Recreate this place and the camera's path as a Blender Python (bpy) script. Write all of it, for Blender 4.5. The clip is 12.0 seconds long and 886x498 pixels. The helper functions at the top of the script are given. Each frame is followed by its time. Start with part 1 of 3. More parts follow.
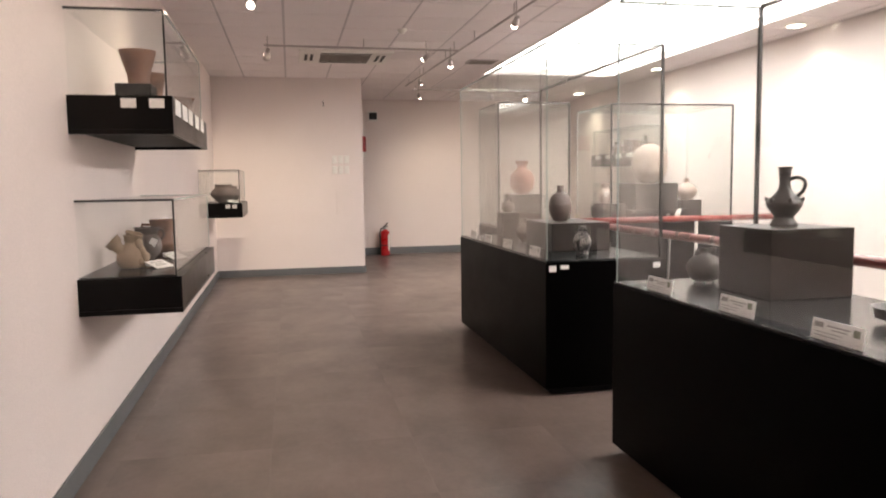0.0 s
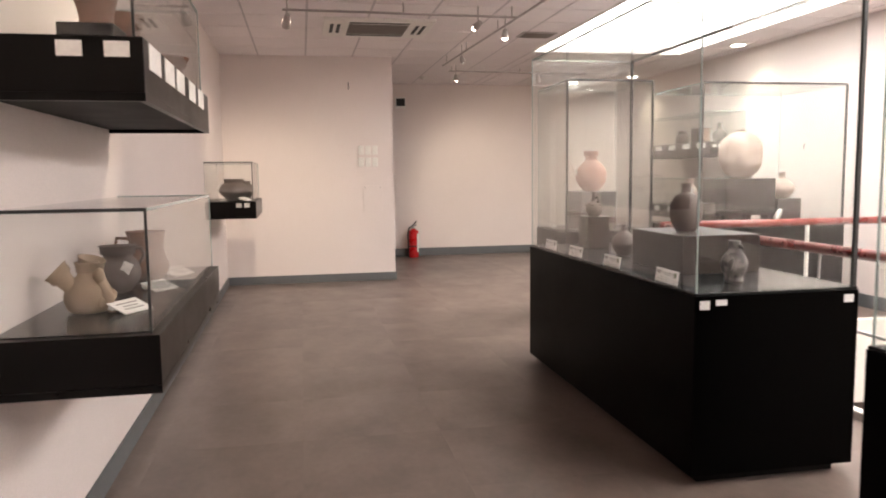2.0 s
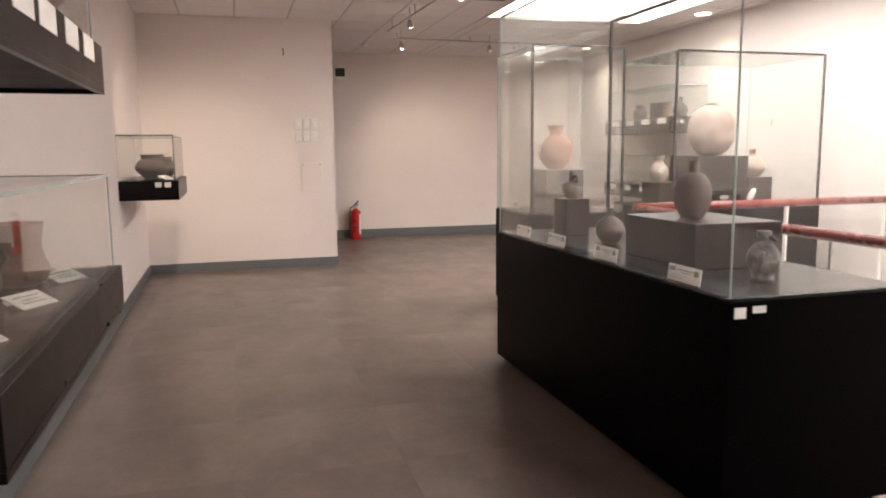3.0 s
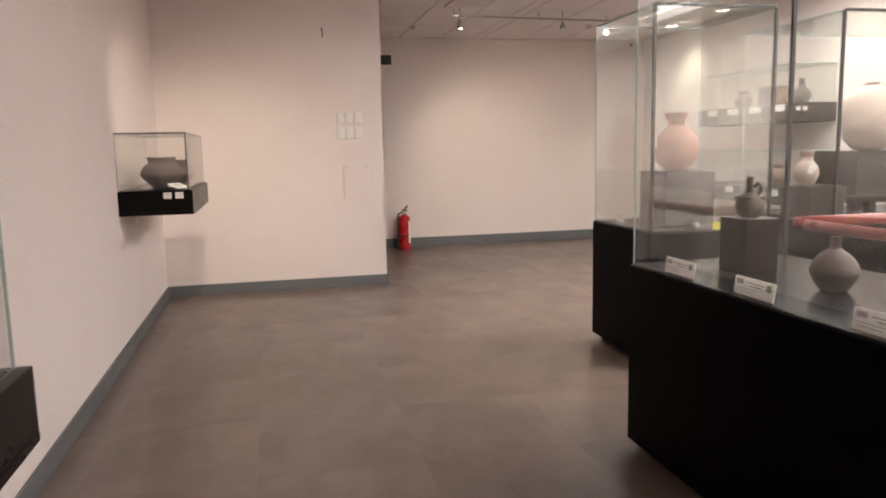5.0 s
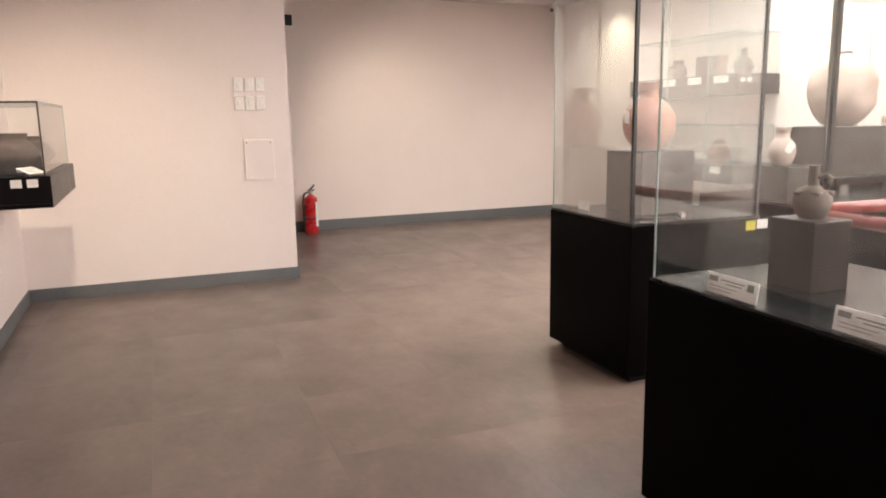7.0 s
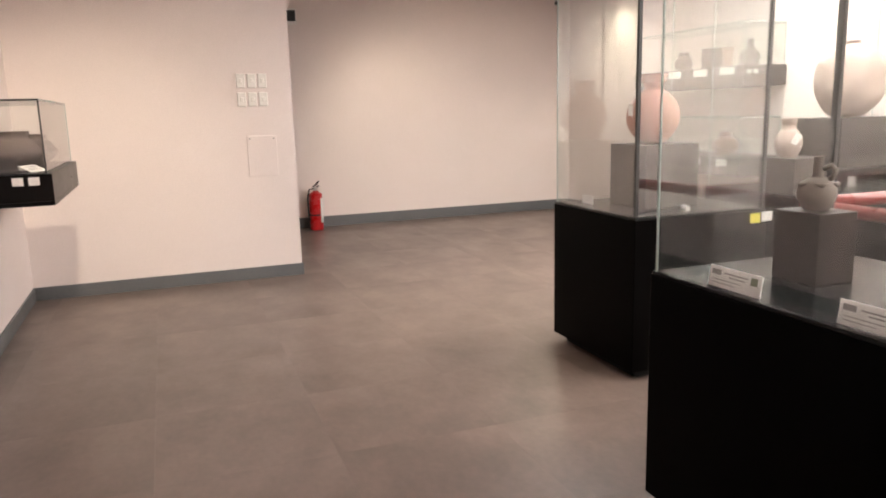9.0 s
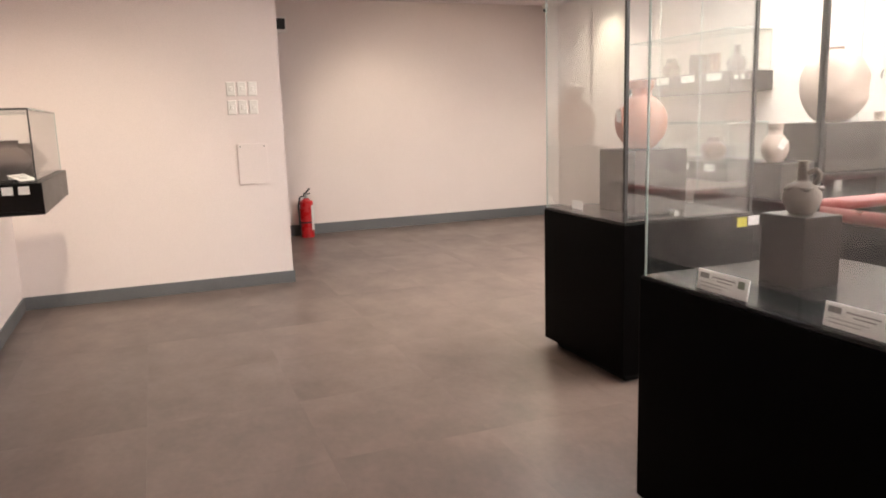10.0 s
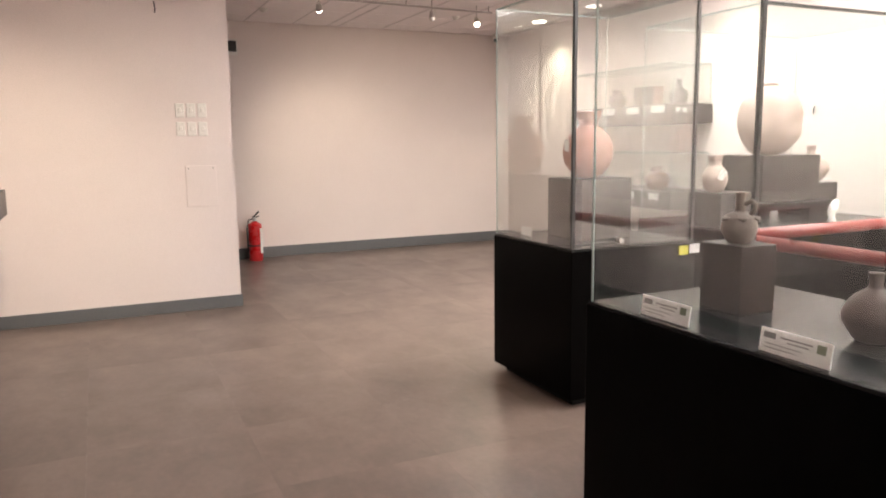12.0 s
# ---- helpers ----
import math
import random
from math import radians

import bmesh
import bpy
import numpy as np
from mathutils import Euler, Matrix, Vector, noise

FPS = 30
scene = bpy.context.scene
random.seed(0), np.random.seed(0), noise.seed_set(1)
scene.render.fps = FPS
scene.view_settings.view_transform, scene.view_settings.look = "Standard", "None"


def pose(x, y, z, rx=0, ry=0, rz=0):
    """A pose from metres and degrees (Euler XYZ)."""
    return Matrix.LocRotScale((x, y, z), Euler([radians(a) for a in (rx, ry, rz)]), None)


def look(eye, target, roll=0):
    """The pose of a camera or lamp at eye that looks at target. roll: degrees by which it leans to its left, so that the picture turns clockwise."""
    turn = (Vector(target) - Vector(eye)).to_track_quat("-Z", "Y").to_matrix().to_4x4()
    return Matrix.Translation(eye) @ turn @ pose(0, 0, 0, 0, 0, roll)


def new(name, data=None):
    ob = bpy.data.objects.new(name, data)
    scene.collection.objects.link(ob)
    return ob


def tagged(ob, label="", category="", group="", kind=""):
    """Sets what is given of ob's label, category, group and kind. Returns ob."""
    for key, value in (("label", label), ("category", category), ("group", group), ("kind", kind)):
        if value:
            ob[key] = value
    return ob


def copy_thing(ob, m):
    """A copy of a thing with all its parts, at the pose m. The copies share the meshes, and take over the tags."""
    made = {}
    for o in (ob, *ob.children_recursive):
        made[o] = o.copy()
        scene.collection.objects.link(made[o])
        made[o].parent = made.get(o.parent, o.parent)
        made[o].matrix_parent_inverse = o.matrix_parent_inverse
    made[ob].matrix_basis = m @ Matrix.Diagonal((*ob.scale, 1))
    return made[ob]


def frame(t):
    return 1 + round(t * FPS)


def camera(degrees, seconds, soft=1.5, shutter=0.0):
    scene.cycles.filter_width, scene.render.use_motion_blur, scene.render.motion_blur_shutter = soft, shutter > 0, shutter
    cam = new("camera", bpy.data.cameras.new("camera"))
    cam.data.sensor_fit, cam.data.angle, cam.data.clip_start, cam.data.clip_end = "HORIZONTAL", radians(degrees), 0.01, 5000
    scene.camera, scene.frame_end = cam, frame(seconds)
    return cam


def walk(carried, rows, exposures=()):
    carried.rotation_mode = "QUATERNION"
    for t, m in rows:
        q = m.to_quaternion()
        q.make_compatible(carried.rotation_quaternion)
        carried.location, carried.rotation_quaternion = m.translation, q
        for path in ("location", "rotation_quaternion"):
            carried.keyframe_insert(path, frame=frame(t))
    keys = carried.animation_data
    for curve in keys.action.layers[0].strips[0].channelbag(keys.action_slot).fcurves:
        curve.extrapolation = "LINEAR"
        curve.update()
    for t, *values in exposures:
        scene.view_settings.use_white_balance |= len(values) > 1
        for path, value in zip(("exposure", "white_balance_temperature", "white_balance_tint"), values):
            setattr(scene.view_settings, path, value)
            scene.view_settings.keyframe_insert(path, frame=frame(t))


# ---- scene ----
cam = camera(62.3, 12.0, soft=1.9, shutter=0.4)
PATH = [
    (0, (0.138, -0.534, 1.411), (0.542, 1.416, 1.229), -0.8),
    (0.5, (0.084, -0.171, 1.401), (0.524, 1.766, 1.17), -0.5),
    (1, (-0.003, 0.233, 1.433), (0.536, 2.149, 1.236), -2.0),
    (1.5, (-0.01, 0.594, 1.409), (0.387, 2.546, 1.226), -1.7),
    (2, (0.036, 0.971, 1.435), (0.408, 2.926, 1.234), -0.7),
    (2.5, (0.035, 1.39, 1.431), (0.548, 3.312, 1.226), 0.1),
    (3, (0.058, 1.727, 1.429), (0.595, 3.635, 1.164), -0.5),
    (5, (0.151, 3.243, 1.442), (0.586, 5.176, 1.17), -1.2),
    (5.5, (0.179, 3.578, 1.446), (0.68, 5.494, 1.166), -0.7),
    (6, (0.157, 3.943, 1.441), (0.834, 5.797, 1.12), -0.8),
    (6.5, (0.113, 4.141, 1.461), (0.891, 5.953, 1.122), -1.0),
    (7, (0.129, 4.2, 1.472), (0.834, 6.038, 1.117), -1.0),
    (9, (0.163, 4.214, 1.466), (0.848, 6.057, 1.099), -1.5),
    (9.5, (0.148, 4.197, 1.468), (0.853, 6.034, 1.11), -1.6),
    (10, (0.158, 4.197, 1.467), (0.867, 6.034, 1.117), -1.8),
    (10.5, (0.162, 4.191, 1.468), (0.877, 6.026, 1.12), -1.4),
    (11, (0.158, 4.185, 1.466), (0.898, 6.012, 1.131), -1.2),
    (11.5, (0.149, 4.18, 1.47), (0.958, 5.98, 1.146), -0.9),
    (12, (0.142, 4.173, 1.475), (0.982, 5.965, 1.188), -0.7),
]
walk(cam, [(t, look(eye, target, roll)) for t, eye, target, roll in PATH], exposures=[(0.0, 0.0), (2.0, 0.03), (3.0, -0.1), (5.5, -0.12), (6.5, -0.18), (7.0, 0.22), (9.0, 0.22), (12.0, 0.25)])
scene.cycles.transparent_max_bounces = 48

# ---- world and large lights ----
world = bpy.data.worlds.new("world")
scene.world = world
world.use_nodes = True
world.node_tree.nodes["Background"].inputs[0].default_value = (0.9, 0.92, 1.0, 1)
world.node_tree.nodes["Background"].inputs[1].default_value = 0.02
PANEL_GLOW = 9.0
SPOT_WATTS = 110.0


# ---- materials ----
def material(name, base, rough=0.5, metal=0.0, second=None, scale=4.0, stretch=(1, 1, 1), fine=60.0, bump=0.1, dist=0.002, mix=0.5, coat=0.0, piece=0.0, spec=0.5, shift=False):
    """A surface with coarse stains (second colour), fine grain and relief, in metres."""
    m = bpy.data.materials.new(name)
    m.use_nodes = True
    n, l = m.node_tree.nodes, m.node_tree.links
    b = n["Principled BSDF"]
    b.inputs["Roughness"].default_value = rough
    b.inputs["Metallic"].default_value = metal
    b.inputs["Coat Weight"].default_value = coat
    b.inputs["Specular IOR Level"].default_value = spec
    geo = n.new("ShaderNodeNewGeometry")
    mp = n.new("ShaderNodeMapping")
    mp.inputs["Scale"].default_value = stretch
    l.new(geo.outputs["Position"], mp.inputs["Vector"])
    place = mp.outputs[0]
    if shift:
        which, far, moved = n.new("ShaderNodeObjectInfo"), n.new("ShaderNodeCombineXYZ"), n.new("ShaderNodeVectorMath")
        for k, size in enumerate((3.1, 7.3, 2.2)):
            times = n.new("ShaderNodeMath")
            times.operation, times.inputs[1].default_value = "MULTIPLY", size * 9
            l.new(which.outputs["Random"], times.inputs[0])
            l.new(times.outputs[0], far.inputs[k])
        l.new(place, moved.inputs[0])
        l.new(far.outputs[0], moved.inputs[1])
        place = moved.outputs[0]
    big = n.new("ShaderNodeTexNoise")
    big.inputs["Scale"].default_value = scale
    big.inputs["Detail"].default_value, big.inputs["Roughness"].default_value = 8, 0.62
    l.new(place, big.inputs["Vector"])
    small = n.new("ShaderNodeTexNoise")
    small.inputs["Scale"].default_value = fine
    small.inputs["Detail"].default_value = 3
    l.new(place, small.inputs["Vector"])
    ramp = n.new("ShaderNodeMapRange")
    ramp.inputs[1].default_value, ramp.inputs[2].default_value = 0.3, 0.7
    ramp.inputs[3].default_value, ramp.inputs[4].default_value = 0.0, mix
    l.new(big.outputs[0], ramp.inputs[0])
    c = n.new("ShaderNodeMix")
    c.data_type = "RGBA"
    c.inputs[6].default_value = (*base, 1)
    c.inputs[7].default_value = (*(second or [v * 0.8 for v in base]), 1)
    l.new(ramp.outputs[0], c.inputs[0])
    grain = n.new("ShaderNodeMapRange")
    grain.inputs[1].default_value, grain.inputs[2].default_value = 0.25, 0.75
    grain.inputs[3].default_value, grain.inputs[4].default_value = 0.93, 1.07
    l.new(small.outputs[0], grain.inputs[0])
    hsv = n.new("ShaderNodeHueSaturation")
    l.new(c.outputs[2], hsv.inputs["Color"])
    if piece:
        info = n.new("ShaderNodeObjectInfo")
        vary = n.new("ShaderNodeMapRange")
        vary.inputs[3].default_value, vary.inputs[4].default_value = 1 - piece, 1 + piece
        l.new(info.outputs["Random"], vary.inputs[0])
        mul = n.new("ShaderNodeMath")
        mul.operation = "MULTIPLY"
        l.new(vary.outputs[0], mul.inputs[0])
        l.new(grain.outputs[0], mul.inputs[1])
        l.new(mul.outputs[0], hsv.inputs["Value"])
    else:
        l.new(grain.outputs[0], hsv.inputs["Value"])
    l.new(hsv.outputs[0], b.inputs["Base Color"])
    rr = n.new("ShaderNodeMapRange")
    rr.inputs[3].default_value, rr.inputs[4].default_value = max(rough - 0.08, 0.02), min(rough + 0.08, 1)
    l.new(big.outputs[0], rr.inputs[0])
    l.new(rr.outputs[0], b.inputs["Roughness"])
    if bump:
        bp = n.new("ShaderNodeBump")
        bp.inputs["Strength"].default_value, bp.inputs["Distance"].default_value = bump, dist
        l.new(small.outputs[0], bp.inputs["Height"])
        l.new(bp.outputs[0], b.inputs["Normal"])
    return m


def glowing(name, colour, strength):
    m = bpy.data.materials.new(name)
    m.use_nodes = True
    b = m.node_tree.nodes["Principled BSDF"]
    b.inputs["Base Color"].default_value = (0.8, 0.8, 0.8, 1)
    b.inputs["Emission Color"].default_value = (*colour, 1)
    b.inputs["Emission Strength"].default_value = strength
    return m


def glass_sheet(name, tint, base=0.04):
    """Clear float glass: passes light straight on, mirrors by Fresnel."""
    m = bpy.data.materials.new(name)
    m.use_nodes = True
    n, l = m.node_tree.nodes, m.node_tree.links
    n.remove(n["Principled BSDF"])
    clear, gloss, mix, facing = n.new("ShaderNodeBsdfTransparent"), n.new("ShaderNodeBsdfGlossy"), n.new("ShaderNodeMixShader"), n.new("ShaderNodeLayerWeight")
    clear.inputs[0].default_value = (*tint, 1)
    gloss.inputs["Roughness"].default_value = 0.015
    facing.inputs[0].default_value = 0.5
    power, spread = n.new("ShaderNodeMath"), n.new("ShaderNodeMapRange")
    power.operation, power.inputs[1].default_value = "POWER", 5.0
    spread.inputs[3].default_value, spread.inputs[4].default_value = base, 0.9
    l.new(facing.outputs["Facing"], power.inputs[0])
    l.new(power.outputs[0], spread.inputs[0])
    l.new(spread.outputs[0], mix.inputs[0])
    l.new(clear.outputs[0], mix.inputs[1])
    l.new(gloss.outputs[0], mix.inputs[2])
    # A little white diffuse haze brightens the panes, imitating milky reflected light.
    haze, veil = n.new("ShaderNodeBsdfDiffuse"), n.new("ShaderNodeMixShader")
    haze.inputs[0].default_value = (0.8, 0.82, 0.8, 1)
    veil.inputs[0].default_value = 0.005
    l.new(mix.outputs[0], veil.inputs[1])
    l.new(haze.outputs[0], veil.inputs[2])
    l.new(veil.outputs[0], n["Material Output"].inputs[0])
    return m


WALL = material("cream_wall_paint", (0.775, 0.69, 0.66), 0.75, second=(0.72, 0.637, 0.605), scale=1.3, fine=140, bump=0.15, dist=0.001)
WHITE = material("white_wall_paint", (0.8, 0.77, 0.72), 0.7, scale=1.5, fine=140, bump=0.1, mix=0.25)
TILE = material("ceiling_board", (0.84, 0.78, 0.78), 0.9, second=(0.78, 0.72, 0.72), scale=2.5, fine=220, bump=0.3, dist=0.001)
BAR = material("ceiling_bar", (0.55, 0.5, 0.51), 0.5, bump=0)
FLOOR = material("grey_brown_vinyl", (0.205, 0.154, 0.132), 0.33, second=(0.088, 0.068, 0.058), scale=2.1, stretch=(1.2, 0.8, 1), fine=26, bump=0.04, dist=0.0008, mix=0.72, piece=0.035, shift=True)
JOINT = material("floor_joint", (0.13, 0.1, 0.086), 0.7, bump=0)
SKIRT = material("grey_vinyl_skirting", (0.13, 0.135, 0.14), 0.5, scale=3, fine=80, bump=0.05)
BLACK = material("black_laminate", (0.0005, 0.0004, 0.0004), 0.34, second=(0.0009, 0.0006, 0.0005), scale=3, stretch=(1, 1, 2), fine=120, bump=0, spec=0.03)
TOE = material("black_toe_board", (0.002, 0.0016, 0.0016), 0.6, bump=0, spec=0.2)
DECK = material("dark_deck_laminate", (0.012, 0.013, 0.013), 0.22, second=(0.008, 0.0085, 0.0085), scale=4, fine=90, bump=0.03, dist=0.0005, spec=0.2)
SHELF = material("dark_brown_laminate", (0.0026, 0.0017, 0.0015), 0.3, second=(0.0018, 0.0011, 0.001), scale=3, stretch=(2, 1, 2), fine=50, bump=0, spec=0.16)
BLOCK = material("dark_grey_block", (0.026, 0.0185, 0.015), 0.36, second=(0.018, 0.013, 0.0105), scale=6, fine=120, bump=0, spec=0.2)
STRIP = material("black_case_strip", (0.02, 0.02, 0.02), 0.4, bump=0)
EDGE = material("polished_glass_edge", (0.36, 0.43, 0.41), 0.1, bump=0, mix=0.2)
GLASS = glass_sheet("clear_glass", (0.99, 0.997, 0.992))
CASE_GLASS = glass_sheet("reflective_case_glass", (0.985, 0.997, 0.992), 0.1)
STEEL = material("brushed_steel", (0.55, 0.55, 0.54), 0.3, 1.0, fine=200, bump=0.05)
PAPER = material("white_paper", (0.82, 0.8, 0.78), 0.8, second=(0.74, 0.72, 0.7), scale=20, bump=0.05)
PRINT = material("grey_print", (0.3, 0.28, 0.27), 0.8, bump=0)
SEAL = material("printed_seal", (0.22, 0.24, 0.17), 0.8, bump=0)
YELLOW = material("yellow_sticker", (0.75, 0.68, 0.12), 0.6, bump=0)
RAIL = material("red_handrail_paint", (0.21, 0.024, 0.02), 0.28, second=(0.2, 0.025, 0.02), scale=5, bump=0.03, coat=0.3)
RED = material("red_extinguisher_paint", (0.52, 0.012, 0.015), 0.28, second=(0.42, 0.01, 0.012), scale=8, bump=0.02, coat=0.4)
RUBBER = material("black_rubber", (0.015, 0.015, 0.015), 0.55, bump=0.05)
PLASTIC = material("white_plastic", (0.8, 0.77, 0.73), 0.4, second=(0.76, 0.73, 0.69), scale=8, bump=0.0)
GRILLE = material("grey_grille", (0.2, 0.17, 0.15), 0.5, bump=0)
SLOT = material("dark_slot", (0.02, 0.018, 0.018), 0.6, bump=0)
METAL = material("track_grey_metal", (0.46, 0.42, 0.41), 0.4, 0.6, bump=0)
LAMP = glowing("lamp_lens", (1.0, 0.86, 0.68), 25.0)
DIFFUSER = glowing("lit_diffuser", (1.0, 0.945, 0.915), PANEL_GLOW)
DOWN = glowing("downlight_lens", (1.0, 0.93, 0.78), 14.0)
GREY_CLAY = material("grey_clay", (0.1, 0.088, 0.078), 0.62, second=(0.055, 0.048, 0.043), scale=14, fine=140, bump=0.25, mix=0.8)
BLACK_CLAY = material("blackware_clay", (0.05, 0.043, 0.04), 0.35, second=(0.025, 0.021, 0.02), scale=16, fine=140, bump=0.2, mix=0.8)
RED_CLAY = material("red_clay", (0.4, 0.185, 0.13), 0.6, second=(0.28, 0.1, 0.065), scale=9, fine=120, bump=0.2, mix=0.7)
BROWN_CLAY = material("brown_clay", (0.34, 0.18, 0.115), 0.65, second=(0.1, 0.06, 0.05), scale=12, fine=120, bump=0.3, mix=0.9)
BUFF_CLAY = material("buff_clay", (0.4, 0.3, 0.21), 0.7, second=(0.26, 0.18, 0.12), scale=11, fine=120, bump=0.3, mix=0.8)
PALE_CLAY = material("pale_pink_clay", (0.46, 0.36, 0.31), 0.65, second=(0.34, 0.25, 0.21), scale=7, fine=90, bump=0.25, mix=0.7)
MAUVE_CLAY = material("grey_brown_clay", (0.14, 0.103, 0.09), 0.6, second=(0.075, 0.056, 0.05), scale=13, fine=120, bump=0.25, mix=0.8)
STONE_CLAY = material("stone_grey_clay", (0.22, 0.18, 0.15), 0.6, second=(0.13, 0.105, 0.09), scale=15, fine=130, bump=0.25, mix=0.8)
CREAM_SLIP = material("cream_slip_clay", (0.33, 0.3, 0.28), 0.5, second=(0.02, 0.018, 0.02), scale=22, fine=120, bump=0.2, mix=1.3)


# ---- building helpers ----
def block(bm, x0, y0, z0, x1, y1, z1, bevel=0.0):
    made = bmesh.ops.create_cube(bm, size=1, matrix=Matrix.Translation(((x0 + x1) / 2, (y0 + y1) / 2, (z0 + z1) / 2)) @ Matrix.Diagonal((abs(x1 - x0), abs(y1 - y0), abs(z1 - z0), 1)))
    if bevel:
        edges = list({e for v in made["verts"] for e in v.link_edges})
        bmesh.ops.bevel(bm, geom=edges, offset=bevel, segments=2, affect="EDGES", profile=0.5)
    return bm


def slab(*dims, bevel=0.0):
    return block(bmesh.new(), *dims, bevel=bevel)


def rod(bm, a, b, r, r2=None, seg=14):
    a, b = Vector(a), Vector(b)
    d = b - a
    m = Matrix.Translation((a + b) / 2) @ d.to_track_quat("Z", "Y").to_matrix().to_4x4()
    bmesh.ops.create_cone(bm, cap_ends=True, segments=seg, radius1=r, radius2=r if r2 is None else r2, depth=d.length, matrix=m)
    return bm


def tube(bm, pts, r, seg=10):
    """A round bar along points."""
    pts = [Vector(p) for p in pts]
    rings = []
    side = None
    for i, p in enumerate(pts):
        d = (pts[min(i + 1, len(pts) - 1)] - pts[max(i - 1, 0)]).normalized()
        if side is None:
            side = d.orthogonal().normalized()
        side = (side - d * side.dot(d)).normalized()
        up = d.cross(side)
        rr = r[i] if isinstance(r, (list, tuple)) else r
        rings.append([bm.verts.new(p + rr * (math.cos(k * math.tau / seg) * side + math.sin(k * math.tau / seg) * up)) for k in range(seg)])
    for a, b in zip(rings, rings[1:]):
        for k in range(seg):
            bm.faces.new((a[k], a[(k + 1) % seg], b[(k + 1) % seg], b[k]))
    bm.faces.new(rings[0][::-1])
    bm.faces.new(rings[-1])
    return bm


def smooth_profile(pts, n=4):
    """More points along a profile, by Catmull-Rom."""
    p = [Vector((*q, 0)) for q in pts]
    out = []
    for i in range(len(p) - 1):
        a, b, c, d = p[max(i - 1, 0)], p[i], p[i + 1], p[min(i + 2, len(p) - 1)]
        for k in range(n):
            t = k / n
            v = 0.5 * (2 * b + (c - a) * t + (2 * a - 5 * b + 4 * c - d) * t * t + (3 * b - a - 3 * c + d) * t ** 3)
            out.append((max(v.x, 0.001), v.y))
    out.append(pts[-1])
    return out


def turned(bm, pts, seg=36, wobble=0.012, lobes=0, lobe=0.0, seed=0.0, squash=1.0, centre=(0, 0, 0)):
    """A hand-made vessel: outer profile (radius, height) from foot to rim, with a wall and a hollow mouth."""
    outer = smooth_profile(pts)
    r, h = outer[-1]
    wall = max(0.006, r * 0.1)
    prof = outer + [(max(r - wall, 0.002), h - 0.002), (max(r - wall * 1.3, 0.002), h - 0.04), (0.001, h - 0.06)]
    cx, cy, cz = centre
    rings = []
    for rr, z in prof:
        ring = []
        for k in range(seg):
            a = math.tau * k / seg
            w = 1 + wobble * noise.noise(Vector((math.cos(a) * 1.5 + seed, math.sin(a) * 1.5, z * 9)))
            if lobes:
                w *= 1 + lobe * math.cos(lobes * a) * max(0.0, 1 - abs(2 * z / h - 0.9))
            ring.append(bm.verts.new((cx + rr * w * math.cos(a), cy + squash * rr * w * math.sin(a), cz + z)))
        rings.append(ring)
    for a, b in zip(rings, rings[1:]):
        for k in range(seg):
            bm.faces.new((a[k], a[(k + 1) % seg], b[(k + 1) % seg], b[k]))
    bm.faces.new(rings[0][::-1])
    return bm


def mesh_of(bm, mat, name, soft=False):
    me = bpy.data.meshes.new(name)
    bmesh.ops.recalc_face_normals(bm, faces=bm.faces)
    bm.to_mesh(me)
    bm.free()
    for mt in (mat if isinstance(mat, (list, tuple)) else [mat]):
        me.materials.append(mt)
    if soft:
        me.polygons.foreach_set("use_smooth", [True] * len(me.polygons))
    return me


def part(name, bm, mat, parent, label="", soft=False):
    """One mesh under a thing or a part, built in the thing's own metres."""
    ob = new(name, mesh_of(bm, mat, name, soft))
    ob.parent = parent
    return tagged(ob, label)


def solid(name, bm, mat, label, category, group="", kind="", soft=False, at=None):
    ob = new(name, mesh_of(bm, mat, name, soft))
    if at is not None:
        ob.matrix_basis = at
    return tagged(ob, label, category, group, kind)


def thing(name, label, category, group="", at=None, kind=""):
    ob = new(name)
    ob.empty_display_size = 0.1
    if at is not None:
        ob.matrix_basis = at
    return tagged(ob, label, category, group, kind)


# ---- the rooms ----
XL, XR, YB, YF, H = -0.97, 5.8, -2.6, 13.88, 3.02
YS, XS = 11.006, 1.272
VOID_X, VOID_Y = 3.14, 7.0
LIT = (3.03, -1.9, 5.08, 10.27)

def west(y):
    """The west wall runs a little out of square."""
    return XL + (YS - y) * 0.0105


def skewed(bm):
    for v in bm.verts:
        v.co.x += west(v.co.y) - XL
    return bm


solid("wall_west", skewed(slab(XL - 0.3, YB - 0.2, -0.3, XL, YS, H + 0.25)), WALL, "cream painted plaster wall with mounted showcases", "wall", kind="structure")
solid("wall_partition", slab(XL - 0.2, YS, -0.3, XS, YS + 0.25, H + 0.25), WALL, "cream painted partition wall with light switches", "wall", kind="structure")
solid("wall_north", slab(XL - 0.2, YF, -0.3, XR + 0.2, YF + 0.2, H + 0.25), WALL, "plain cream painted end wall", "wall", kind="structure")
solid("wall_alcove", slab(XL - 0.2, YS + 0.25, -0.3, XL, YF, H + 0.25), WALL, "plain cream wall closing the alcove", "wall", kind="structure")
solid("wall_east", slab(XR, YB - 0.2, -3.4, XR + 0.2, YF, H + 0.25), WALL, "tall bright cream wall beside the stairwell", "wall", kind="structure")
solid("wall_south", slab(XL, YB - 0.2, -3.4, XR, YB, H + 0.25), WALL, "plain cream wall at the room's end", "wall", kind="structure")

